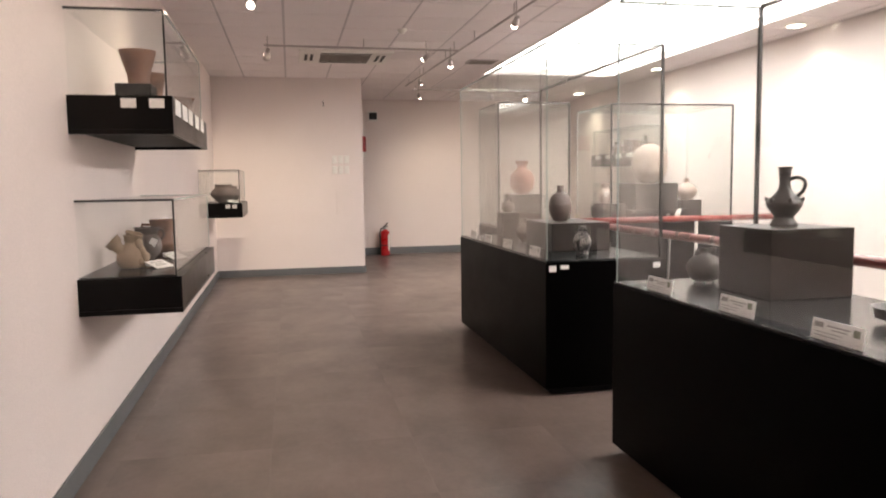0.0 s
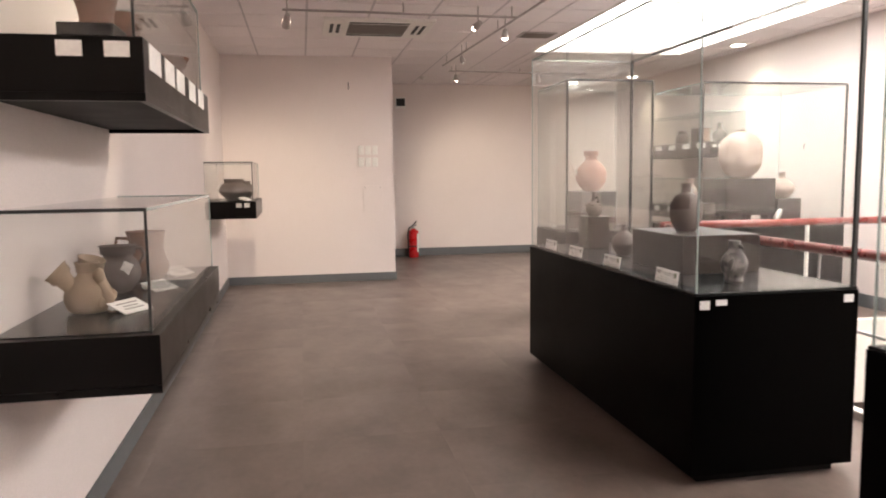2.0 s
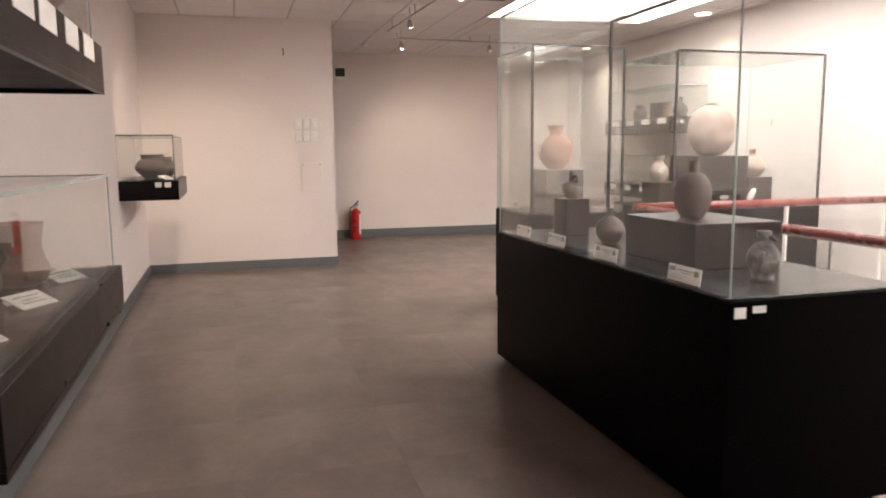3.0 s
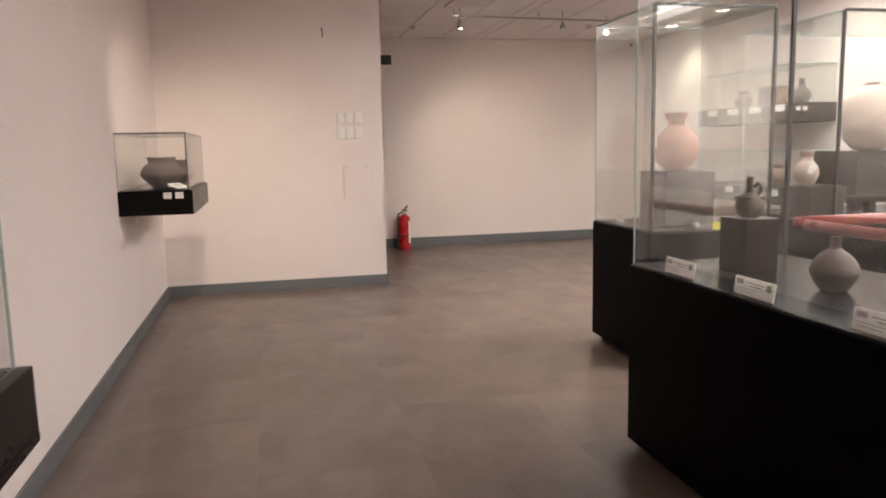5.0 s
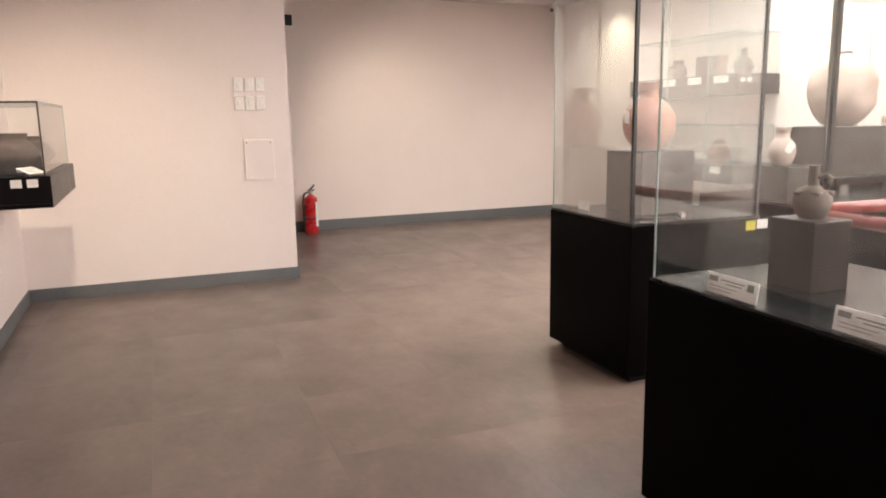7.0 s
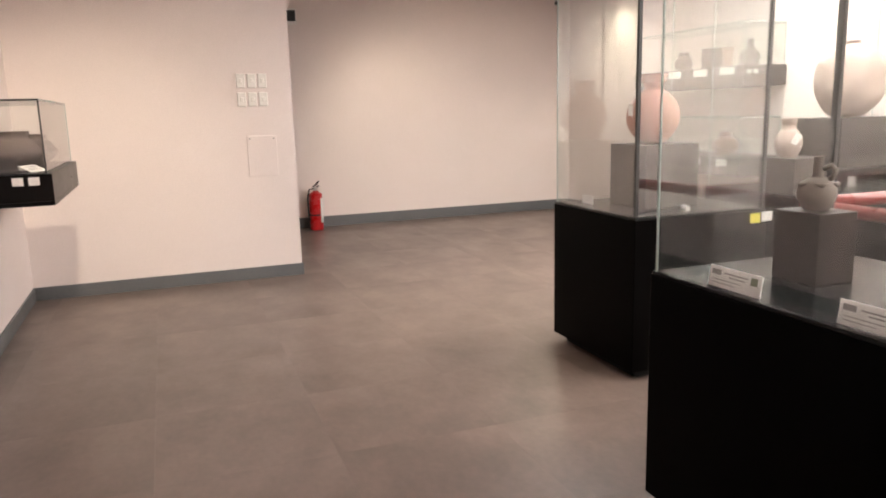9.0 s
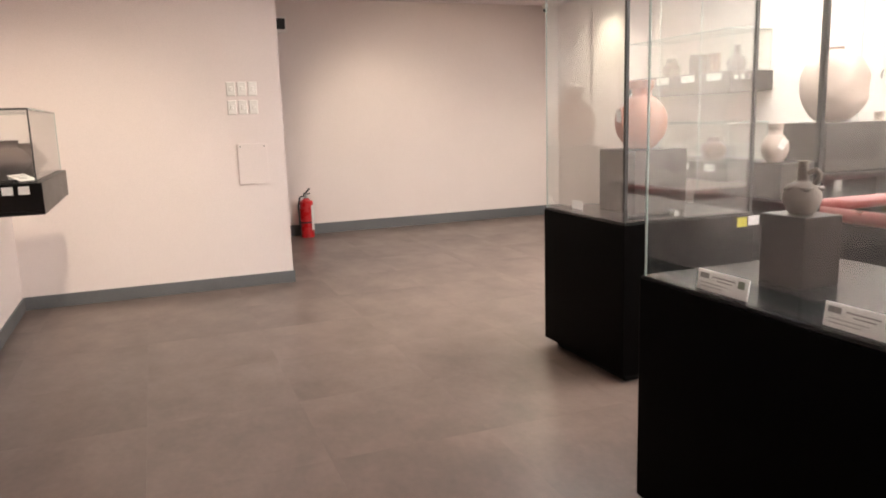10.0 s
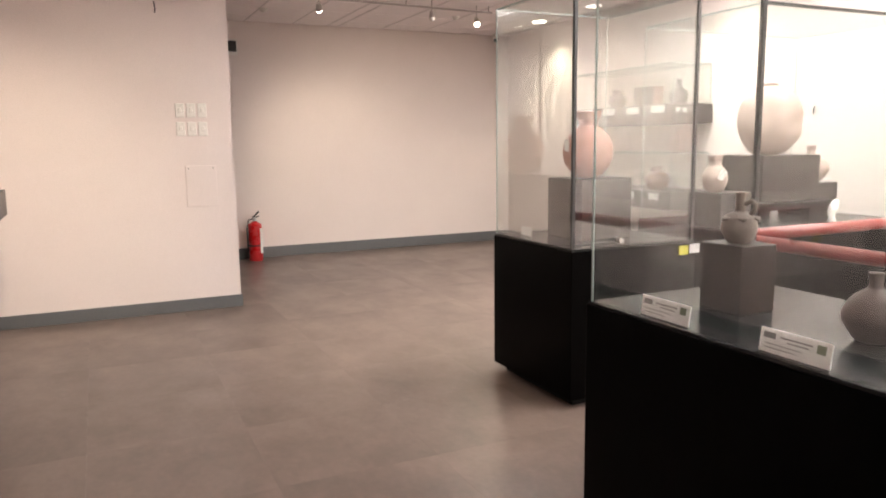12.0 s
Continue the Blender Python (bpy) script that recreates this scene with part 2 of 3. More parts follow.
solid("floor", slab(XL, YB, -0.3, VOID_X, YF, -0.006), JOINT, "grey-brown vinyl gallery floor", "floor", kind="structure")
solid("floor_landing", slab(VOID_X, VOID_Y, -0.3, XR, YF, -0.006), JOINT, "grey-brown vinyl floor beyond the stairwell", "floor", kind="structure")
solid("stairwell_fascia_west", slab(VOID_X, YB, -0.78, VOID_X + 0.06, VOID_Y, 0.05, bevel=0.006), WHITE, "white painted stairwell edge with a low kerb", "fascia", kind="structure")
solid("stairwell_fascia_north", slab(VOID_X + 0.06, VOID_Y - 0.06, -0.78, XR, VOID_Y, 0.03, bevel=0.006), WHITE, "white painted stairwell edge facing the void", "fascia", kind="structure")
solid("floor_lower", slab(VOID_X - 2, YB, -3.4, XR, VOID_Y + 2.5, -3.3), FLOOR, "grey floor of the storey below", "floor", kind="structure")
solid("wall_lower_north", slab(VOID_X - 2, VOID_Y + 2.5, -3.4, XR, VOID_Y + 2.7, -0.3), WHITE, "white wall of the storey below", "wall", kind="structure")
solid("wall_lower_west", slab(VOID_X - 2.2, YB, -3.4, VOID_X - 2, VOID_Y + 2.7, -0.3), WHITE, "white wall of the storey below", "wall", kind="structure")

for name, dims in (("baseboard_west", (XL, YB, 0, XL + 0.014, YS, 0.11)), ("baseboard_partition", (XL + 0.014, YS - 0.014, 0, XS + 0.014, YS, 0.11)),
                   ("baseboard_partition_end", (XS, YS, 0, XS + 0.014, YS + 0.25, 0.11)), ("baseboard_north", (XL, YF - 0.014, 0, XR, YF, 0.14)),
                   ("baseboard_east", (XR - 0.014, VOID_Y, 0, XR, YF - 0.014, 0.14))):
    solid(name, skewed(slab(*dims, bevel=0.003)) if name == "baseboard_west" else slab(*dims, bevel=0.003), SKIRT, "grey vinyl skirting along the wall", "baseboard", kind="structure")

# ceiling: boards on a thin grid, with a hole for the luminous panel
bm = bmesh.new()
TW, TL, TX = 0.61, 0.61, 0.13


def ceiling_field(x0, y0, x1, y1):
    gx = math.floor((x0 - TX) / TL)
    while TX + gx * TL < x1:
        gy = math.floor(y0 / TW)
        while gy * TW < y1:
            a, b, c, d = max(TX + gx * TL, x0), max(gy * TW, y0), min(TX + gx * TL + TL, x1), min(gy * TW + TW, y1)
            if c - a > 0.03 and d - b > 0.03:
                block(bm, a + 0.012, b + 0.012, H, c - 0.012, d - 0.012, H + 0.02)
            gy += 1
        gx += 1
    n = len(bm.faces)
    block(bm, x0, y0, H + 0.007, x1, y1, H + 0.2)
    bm.faces.ensure_lookup_table()
    for f in bm.faces[n:]:
        f.material_index = 1


for area in ((XL, YB, LIT[0], YF), (LIT[2], YB, XR, YF), (LIT[0], YB, LIT[2], LIT[1]), (LIT[0], LIT[3], LIT[2], YF)):
    ceiling_field(*area)
block(bm, LIT[0], LIT[1], H + 0.17, LIT[2], LIT[3], H + 0.25)
solid("ceiling", bm, [TILE, BAR], "off-white suspended ceiling of mineral boards", "ceiling", kind="structure")

panel = thing("ceiling_light", "large luminous ceiling panel with a grid of diffusers", "ceiling light", at=pose(0, 0, H))
frame_bm = bmesh.new()
for dims in ((LIT[0] - 0.03, LIT[1], -0.012, LIT[0] + 0.004, LIT[3], 0.12), (LIT[2] - 0.004, LIT[1], -0.012, LIT[2] + 0.03, LIT[3], 0.12),
             (LIT[0] + 0.004, LIT[3] - 0.004, -0.012, LIT[2] - 0.004, LIT[3] + 0.03, 0.12), (LIT[0] + 0.004, LIT[1] - 0.03, -0.012, LIT[2] - 0.004, LIT[1] + 0.004, 0.12)):
    block(frame_bm, *dims)
part("frame", frame_bm, PLASTIC, panel)
NX, NY = 3, 20
px, py = (LIT[2] - LIT[0]) / NX, (LIT[3] - LIT[1]) / NY
glow_mesh = mesh_of(slab(-px / 2 + 0.012, -py / 2 + 0.012, 0, px / 2 - 0.012, py / 2 - 0.012, 0.01), DIFFUSER, "diffuser")
for i in range(NX):
    for j in range(NY):
        d = new("diffuser", glow_mesh)
        d.parent = panel
        d.location = (LIT[0] + px * (i + 0.5), LIT[1] + py * (j + 0.5), 0.08)
bars = bmesh.new()
for i in range(1, NX):
    block(bars, LIT[0] + px * i - 0.012, LIT[1], 0.072, LIT[0] + px * i + 0.012, LIT[3], 0.088)
part("long_bar", bars, BAR, panel)
bars = bmesh.new()
for j in range(1, NY):
    block(bars, LIT[0], LIT[1] + py * j - 0.012, 0.074, LIT[2], LIT[1] + py * j + 0.012, 0.087)
part("cross_bar", bars, BAR, panel)


# ---- lamps ----
def lamp(name, kind, energy, at, colour, parent=None, **more):
    data = bpy.data.lights.new(name, kind)
    data.energy, data.color = energy, colour
    for key, value in more.items():
        if key == "size":
            data.shadow_soft_size = value
        if key == "spot":
            data.spot_size = radians(value)
        if key == "blend":
            data.spot_blend = value
    ob = new(name, data)
    ob.matrix_basis = at
    return ob


# Those at y 3.5 and 0.5 are unseen, added strong to brighten the east wall.
for y, watts in ((12.5, 70.0), (9.5, 70.0), (6.5, 130.0), (3.5, 300.0), (0.5, 300.0)):
    d = thing("downlight", "round recessed ceiling downlight, switched on", "downlight", "downlights by the wall", at=pose(5.46, y, H))
    ring = bmesh.new()
    rod(ring, (0, 0, -0.012), (0, 0, 0.0), 0.11, 0.12, 28)
    part("rim", ring, PLASTIC, d)
    part("lens", rod(bmesh.new(), (0, 0, -0.016), (0, 0, -0.0125), 0.085, None, 28), DOWN, d)
    lamp("downlight_beam", "SPOT", watts, look((5.46, y, H - 0.03), (5.54, y, 0)), (1.0, 0.9, 0.68), size=0.05, spot=112, blend=0.8)

WARM = (1.0, 0.84, 0.64)


def track(a, b):
    t = thing("light_track", "slim grey ceiling track hung on short rods", "light track", "ceiling light tracks", at=pose(0, 0, 0))
    part("bar", rod(bmesh.new(), a, b, 0.011, None, 10), METAL, t)
    a, b = Vector(a), Vector(b)
    n = max(2, round((b - a).length / 1.2))
    for i in range(n + 1):
        p = a + (b - a) * min(max(i / n, 0.02), 0.98)
        part("hanger", rod(bmesh.new(), p, (p.x, p.y, H + 0.004), 0.006, None, 8), METAL, t)


track((2.5, -1.5, 2.92), (1.97, 11.0, 2.92))
track((-0.09, 7.83, 2.92), (2.09, 7.88, 2.92))
track((-0.1, -1.5, 2.92), (-0.1, 5.9, 2.92))
track((2.2, 11.7, 2.95), (4.4, 11.85, 2.95))


def spotlight(at, target, watts=1.0, cone=66, hooded=False):
    x, y, z = at
    s = thing("track_spotlight", "small metal track spotlight, lit warm white", "spotlight", "track spotlights", at=pose(x, y, z))
    part("stem", rod(bmesh.new(), (0, 0, 0.0), (0, 0, H - Z + 0.004), 0.006, None, 8), METAL, s)
    d = (Vector(target) - Vector(at)).normalized()
    head = part("head", rod(bmesh.new(), -d * 0.035, d * 0.05, 0.022, 0.036, 18), METAL, s)
    if hooded:
        hood = rod(bmesh.new(), d * 0.04, d * 0.1, 0.042, None, 18)
        bmesh.ops.delete(hood, geom=[f for f in hood.faces if len(f.verts) > 4], context="FACES")
        part("hood", hood, METAL, head)
    bulb = bmesh.new()
    bmesh.ops.create_uvsphere(bulb, u_segments=16, v_segments=10, radius=0.031, matrix=Matrix.Translation(d * 0.052))
    part("bulb", bulb, LAMP if watts else PLASTIC, head, "lit bulb" if watts else "", soft=True)
    if watts:
        lamp("spotlight_beam", "SPOT", SPOT_WATTS * watts, look(Vector(at) + d * 0.1, target), WARM, size=0.07, spot=cone, blend=0.9)


Z = 2.85
spotlight((-0.1, 5.6, Z), (-0.8, 4.1, 1.5), 0.9)
# An unseen lamp, added to light the near ends of the wall showcases.
spotlight((-0.1, 1.6, Z), (-0.9, 3.4, 1.4), 0.3)
spotlight((-0.05, 7.83, Z), (-0.55, 10.4, 1.0), 1.5, 62, hooded=True)
spotlight((1.72, 7.9, Z), (0.1, 11.0, 1.2), 0.75, 52)
spotlight((2.18, 5.93, Z), (1.65, 8.2, 0.0), 0.9, 56)
spotlight((2.08, 8.24, Z), (2.3, 9.7, 0.0), 0.9)
spotlight((2.01, 9.95, Z), (3.6, 13.8, 0.9), 1.15)
spotlight((2.28, 11.6, Z), (3.2, 13.9, 1.0), 0.6)
spotlight((3.55, 11.65, Z), (3.2, 10.4, 0.0), 0)
spotlight((4.2, 11.85, Z), (3.6, 10.0, 0.0), 0.8)


# ---- showcases ----
def panes(owner, x0, y0, z0, x1, y1, z1, dark="", glass=GLASS):
    """Five sheets of glass with polished edges; black strips round one side, east or south."""
    t = 0.008
    for dims in ((x0, y0, z0, x1, y0 + t, z1), (x0, y1 - t, z0, x1, y1, z1), (x0, y0 + t, z0, x0 + t, y1 - t, z1), (x1 - t, y0 + t, z0, x1, y1 - t, z1), (x0, y0, z1, x1, y1, z1 + t)):
        p = part("pane", slab(*dims), glass, owner)
        p.visible_shadow = False
    for x in (x0, x1):
        for y in (y0, y1):
            black = (dark == "east" and x == x1) or (dark == "south" and y == y0)
            r = 0.009 if black else 0.003
            part("corner_strip", slab(x - r, y - r, z0, x + r, y + r, z1 + t), STRIP if black else EDGE, owner)
    for x in (x0, x1):
        black = dark == "east" and x == x1
        r = 0.009 if black else 0.004
        part("top_strip", slab(x - r, y0 + 0.01, z1 + 0.001, x + r, y1 - 0.01, z1 + t + (0.012 if black else 0.004)), STRIP if black else EDGE, owner)
    for y in (y0, y1):
        black = dark == "south" and y == y0
        r = 0.009 if black else 0.004
        part("top_strip", slab(x0 + 0.01, y - r, z1 + 0.001, x1 - 0.01, y + r, z1 + t + (0.012 if black else 0.003)), STRIP if black else EDGE, owner)


def floor_case(x0, y0, x1, y1, label, zt=0.895, zg=2.27, dark="east", glass=GLASS):
    """A glass showcase on a black plinth with a recessed foot."""
    c = thing("display_case", label, "display case", "glass floor showcases", at=pose(x0, y0, 0))
    w, d = x1 - x0, y1 - y0
    part("plinth", slab(0, 0, 0.05, w, d, zt - 0.012, bevel=0.003), BLACK, c)
    part("foot", slab(0.06, 0.06, 0, w - 0.06, d - 0.06, 0.05), TOE, c)
    part("deck", slab(0.004, 0.004, zt - 0.012, w - 0.004, d - 0.004, zt, bevel=0.002), DECK, c, "dark glossy deck")
    panes(c, 0.014, 0.016, zt, w - 0.02, d - 0.016, zg, dark, glass)
    return c


def sticker(owner, dims, label="small white paper sticker"):
    part("sticker", slab(*dims), PAPER, owner, label)


CASE1 = (1.735, 0.5, 2.55, 2.915)
CASE2 = (1.735, 3.92, 2.565, 6.336)
CASE3 = (2.418, 7.4, 3.29, 8.256)
CASE4 = (3.79, 7.44, 5.38, 8.5)
c1 = floor_case(*CASE1, "long glass showcase on a black plinth with dark pottery")
c2 = floor_case(*CASE2, "long glass showcase on a black plinth, stickers on its end")
c3 = floor_case(*CASE3, "small glass showcase on a black plinth holding a red jar", dark="south", glass=CASE_GLASS)
c4 = floor_case(*CASE4, "wide glass showcase beyond the red rail holding a pale pot", dark="south")
sticker(c2, (0.022, -0.003, 0.822, 0.07, 0.0, 0.862))
sticker(c2, (0.1, -0.003, 0.838, 0.155, 0.0, 0.864))
sticker(c2, (0.75, -0.003, 0.826, 0.8, 0.0, 0.862))


def wall_case(x0, y0, x1, y1, z0, z1, zg, label, east=False):
    c = thing("wall_showcase", label, "showcase", "wall-mounted showcases", at=pose(x0, y0, z0, 0, 0, 0 if east else 0.6))
    w, d, h = x1 - x0, y1 - y0, z1 - z0
    b = slab(0, 0, 0.012, w, d, h, bevel=0.003)
    part("shelf_box", b, SHELF, c)
    rim = bmesh.new()
    for dims in ((0, 0, -0.012, w, 0.02, 0.012), (0, d - 0.02, -0.012, w, d, 0.012), (0, 0.02, -0.012, 0.02, d - 0.02, 0.012), (w - 0.02, 0.02, -0.012, w, d - 0.02, 0.012)):
        block(rim, *dims)
    part("under_rim", rim, SHELF, c)
    # Black sheet put into the hollow underside to stand for its shade.
    part("hollow_shade", slab(0.021, 0.021, 0.006, w - 0.021, d - 0.021, 0.0115), TOE, c)
    a, e = (0.03, w - 0.006) if east else (0.006, w - 0.03)
    part("deck", slab(a + 0.01, 0.045, h, e - 0.01, d - 0.045, h + 0.004), DECK, c)
    panes(c, a, 0.035, h + 0.004, e, d - 0.035, zg - z0)
    for x in () if east else (a, e):
        part("corner_strip", slab(x - 0.004, 0.029, h, x + 0.004, 0.036, zg - z0 + 0.01), STRIP, c)
    if not east:
        part("top_strip", slab(a, 0.027, zg - z0 + 0.002, e, 0.036, zg - z0 + 0.012), STRIP, c)
    return c


up = wall_case(west(4.1) - 0.04, 3.29, -0.41, 4.95, 1.675, 1.85, 2.255, "upper wall showcase on a dark brown shelf with labels")
low = wall_case(west(4.1) - 0.04, 3.29, -0.405, 5.07, 0.79, 0.96, 1.335, "lower wall showcase on a dark brown shelf with vessels")
small = wall_case(west(9.5), 8.807, -0.44, 10.2, 1.02, 1.185, 1.585, "small wall showcase on a dark brown shelf with pots")
up_e = wall_case(5.28, 9.8, XR, 11.5, 1.65, 1.83, 2.22, "upper wall showcase on a dark shelf, far wall", True)
low_e = wall_case(5.28, 9.8, XR, 11.5, 0.79, 0.96, 1.335, "lower wall showcase on a dark shelf, far wall", True)
for a in (0.29, 0.42):
    sticker(up, (a, -0.003, 0.115, a + 0.07, 0.0, 0.16))
for a in (0.08, 0.36, 0.62, 0.95, 1.25):
    sticker(up, (-0.37 - west(4.1), a, 0.09, -0.367 - west(4.1), a + 0.2, 0.17), "white paper label on the shelf edge")
for a in (0.315, 0.395):
    sticker(small, (a, -0.003, 0.105, a + 0.055, 0.0, 0.15))
for a in (0.12, 0.5, 0.9, 1.3):
    sticker(up_e, (-0.003, a, 0.1, 0.0, a + 0.2, 0.17), "white paper label on the shelf edge")
    sticker(low_e, (-0.003, a + 0.05, 0.08, 0.0, a + 0.2, 0.15), "white paper label on the shelf edge")
for a in (0.04, 0.12):
    sticker(up_e, (a, -0.003, 0.1, a + 0.05, 0.0, 0.14))


# ---- plinth blocks in the cases ----
def stand(x0, y0, x1, y1, z0, z1, label="dark grey display block", mat=None):
    return solid("display_block", slab(x0, y0, z0, x1, y1, z1, bevel=0.004), mat or BLOCK, label, "display block", "display blocks")


D = 0.8955
stand(2.09, 2.16, 2.49, 2.54, D, 1.195, "large dark grey block under the handled jug")
stand(2.03, 5.9, 2.19, 6.08, D, 1.125, "dark grey block under the spouted jug")
stand(1.99, 4.5, 2.44, 5.1, D, 1.1, "wide dark grey block under the round bottle")
stand(2.67, 7.664, 3.03, 8.02, D, 1.255, "dark brown block under the red jar")
stand(4.3, 7.83, 4.87, 8.3, D + 0.14, 1.36, "large grey block under the pale pot")
stand(3.72 + 0.12, 7.75, 4.14, 8.05, D, 1.12, "grey block under the tagged jar")
stand(5.02, 8.0, 5.3, 8.3, D, 1.14, "grey block under the pale bottle")
bench = thing("low_stand", "low black wooden stand under the grey block", "stand", at=pose(4.2, 7.76, D))
part("top", slab(0, 0, 0.09, 0.78, 0.62, 0.14, bevel=0.003), BLACK, bench)
for x in (0.1, 0.6):
    for y in (0.08, 0.48):
        part("leg", slab(x, y, 0, x + 0.07, y + 0.07, 0.09), BLACK, bench)
stand(-0.74, 3.62, -0.56, 3.8, 1.8545, 1.95, "small black block under the flared beaker", BLACK)


# ---- vessels ----
def vessel(name, label, at, prof, mat, handle=None, spout=None, tag=None, string=None, seed=0.0, seg=36, group="", **more):
    v = thing(name, label, name.replace("_", " "), group, at=at)
    part("body", turned(bmesh.new(), prof, seg, seed=seed, **more), mat, v, soft=True)
    if handle:
        part("handle", tube(bmesh.new(), handle, 0.0085, 10), mat, v, soft=True)
    if spout:
        part("spout", tube(bmesh.new(), spout[0], spout[1], 14), mat, v, soft=True)
    if tag:
        p = part("tag", slab(-0.022, -0.001, -0.035, 0.022, 0.001, 0.035), PAPER, v, "white paper tag")
        p.matrix_basis = tag
    if string:
        part("string", tube(bmesh.new(), string, 0.002, 6), PAPER, v, "thin white string")
    return v


# first long case: handled jug, footed globe, dish
handled = vessel("clay_jug", "dark grey clay jug with long flared neck and loop handle", pose(2.28, 2.34, 1.195, 0, 0, -60),
       [(0.056, 0), (0.056, 0.012), (0.042, 0.04), (0.056, 0.062), (0.074, 0.09), (0.074, 0.112), (0.042, 0.145), (0.026, 0.17), (0.024, 0.21), (0.028, 0.252), (0.033, 0.262)], BLACK_CLAY,
       handle=[(0.058, 0.0, 0.135), (0.078, 0, 0.155), (0.088, 0, 0.18), (0.084, 0, 0.2), (0.065, 0, 0.214), (0.045, 0, 0.216), (0.026, 0, 0.206)])
for k in range(6):
    a = math.tau * k / 6 + 0.2
    c, w = math.cos(a), math.sin(a)
    part("knob", tube(bmesh.new(), [(0.058 * c, 0.058 * w, 0.108), (0.074 * c, 0.074 * w, 0.118), (0.08 * c, 0.08 * w, 0.128)], [0.013, 0.01, 0.005], 10), BLACK_CLAY, handled, soft=True)
globe = thing("clay_globe_vessel", "grey globular clay vessel on small clear feet", "clay vessel", at=pose(2.14, 2.74, D - 0.018))
part("body", turned(bmesh.new(), [(0.03, 0.025), (0.06, 0.035), (0.084, 0.075), (0.082, 0.115), (0.055, 0.148), (0.03, 0.16), (0.017, 0.17), (0.019, 0.19)], wobble=0.02, seed=3), GREY_CLAY, globe, soft=True)
part("lug", tube(bmesh.new(), [(-0.03, 0.01, 0.152), (-0.034, 0.012, 0.172), (-0.03, 0.012, 0.185)], [0.016, 0.012, 0.008]), GREY_CLAY, globe, soft=True)
part("lug", tube(bmesh.new(), [(0.038, 0, 0.15), (0.048, 0, 0.175), (0.05, 0, 0.195)], [0.016, 0.014, 0.011]), GREY_CLAY, globe, soft=True)
for a in (0, 120, 240):
    part("foot", rod(bmesh.new(), (0.05 * math.cos(radians(a)), 0.05 * math.sin(radians(a)), 0.018), (0.055 * math.cos(radians(a)), 0.055 * math.sin(radians(a)), 0.045), 0.005), EDGE, globe)
vessel("clay_dish", "small dark clay dish", pose(2.22, 1.6, D), [(0.03, 0), (0.05, 0.008), (0.09, 0.035), (0.11, 0.06)], BLACK_CLAY, seed=5)

# second long case
jug = vessel("spouted_jug", "grey clay jug with tubular neck and side handle", pose(2.11, 5.99, 1.125, 0, 0, -70),
       [(0.034, 0), (0.042, 0.008), (0.057, 0.038), (0.059, 0.062), (0.048, 0.09), (0.03, 0.102), (0.018, 0.108), (0.016, 0.13), (0.0155, 0.165), (0.018, 0.172)], STONE_CLAY,
       handle=[(0.036, 0, 0.098), (0.05, 0, 0.115), (0.053, 0, 0.132), (0.04, 0, 0.145), (0.016, 0, 0.132)], seed=8)
for k in range(5):
    a = math.tau * k / 5 + 0.3
    c, w = math.cos(a), math.sin(a)
    part("lug", tube(bmesh.new(), [(0.046 * c - 0.018 * w, 0.046 * w + 0.018 * c, 0.087), (0.057 * c, 0.057 * w, 0.084), (0.046 * c + 0.018 * w, 0.046 * w - 0.018 * c, 0.087)], [0.004, 0.009, 0.004], 8), STONE_CLAY, jug, soft=True)
vessel("clay_bottle", "round grey clay bottle with a short neck", pose(2.12, 5.5, D),
       [(0.035, 0), (0.052, 0.01), (0.08, 0.055), (0.083, 0.085), (0.062, 0.125), (0.03, 0.15), (0.019, 0.16), (0.018, 0.19), (0.022, 0.2)], MAUVE_CLAY, seed=11)
vessel("clay_bottle", "tall egg-shaped brown clay bottle with a short neck", pose(2.16, 4.78, 1.1),
       [(0.04, 0), (0.055, 0.01), (0.082, 0.065), (0.088, 0.12), (0.078, 0.17), (0.055, 0.205), (0.03, 0.218), (0.026, 0.235), (0.028, 0.265), (0.031, 0.272)], MAUVE_CLAY, seed=14)
bird = thing("figure_vessel", "cream and black painted bird-shaped clay vessel", "figure vessel", at=pose(2.1, 4.2, D, 0, 0, 20) @ Matrix.Diagonal((0.8, 0.8, 0.95, 1)))
part("body", turned(bmesh.new(), [(0.04, 0), (0.05, 0.01), (0.045, 0.03), (0.065, 0.07), (0.07, 0.105), (0.055, 0.14), (0.035, 0.165), (0.03, 0.19), (0.03, 0.215)], squash=1.2, seed=17, wobble=0.05), CREAM_SLIP, bird, soft=True)
part("wing", tube(bmesh.new(), [(0.05, 0.03, 0.13), (0.075, 0.03, 0.1), (0.07, 0.02, 0.06)], [0.012, 0.02, 0.008]), BLACK_CLAY, bird, soft=True)
part("wing", tube(bmesh.new(), [(-0.05, -0.03, 0.13), (-0.075, -0.03, 0.1), (-0.07, -0.02, 0.06)], [0.012, 0.02, 0.008]), BLACK_CLAY, bird, soft=True)
part("beak", tube(bmesh.new(), [(0.0, -0.02, 0.19), (0.0, -0.05, 0.185), (0.0, -0.07, 0.175)], [0.016, 0.01, 0.003]), BLACK_CLAY, bird, soft=True)

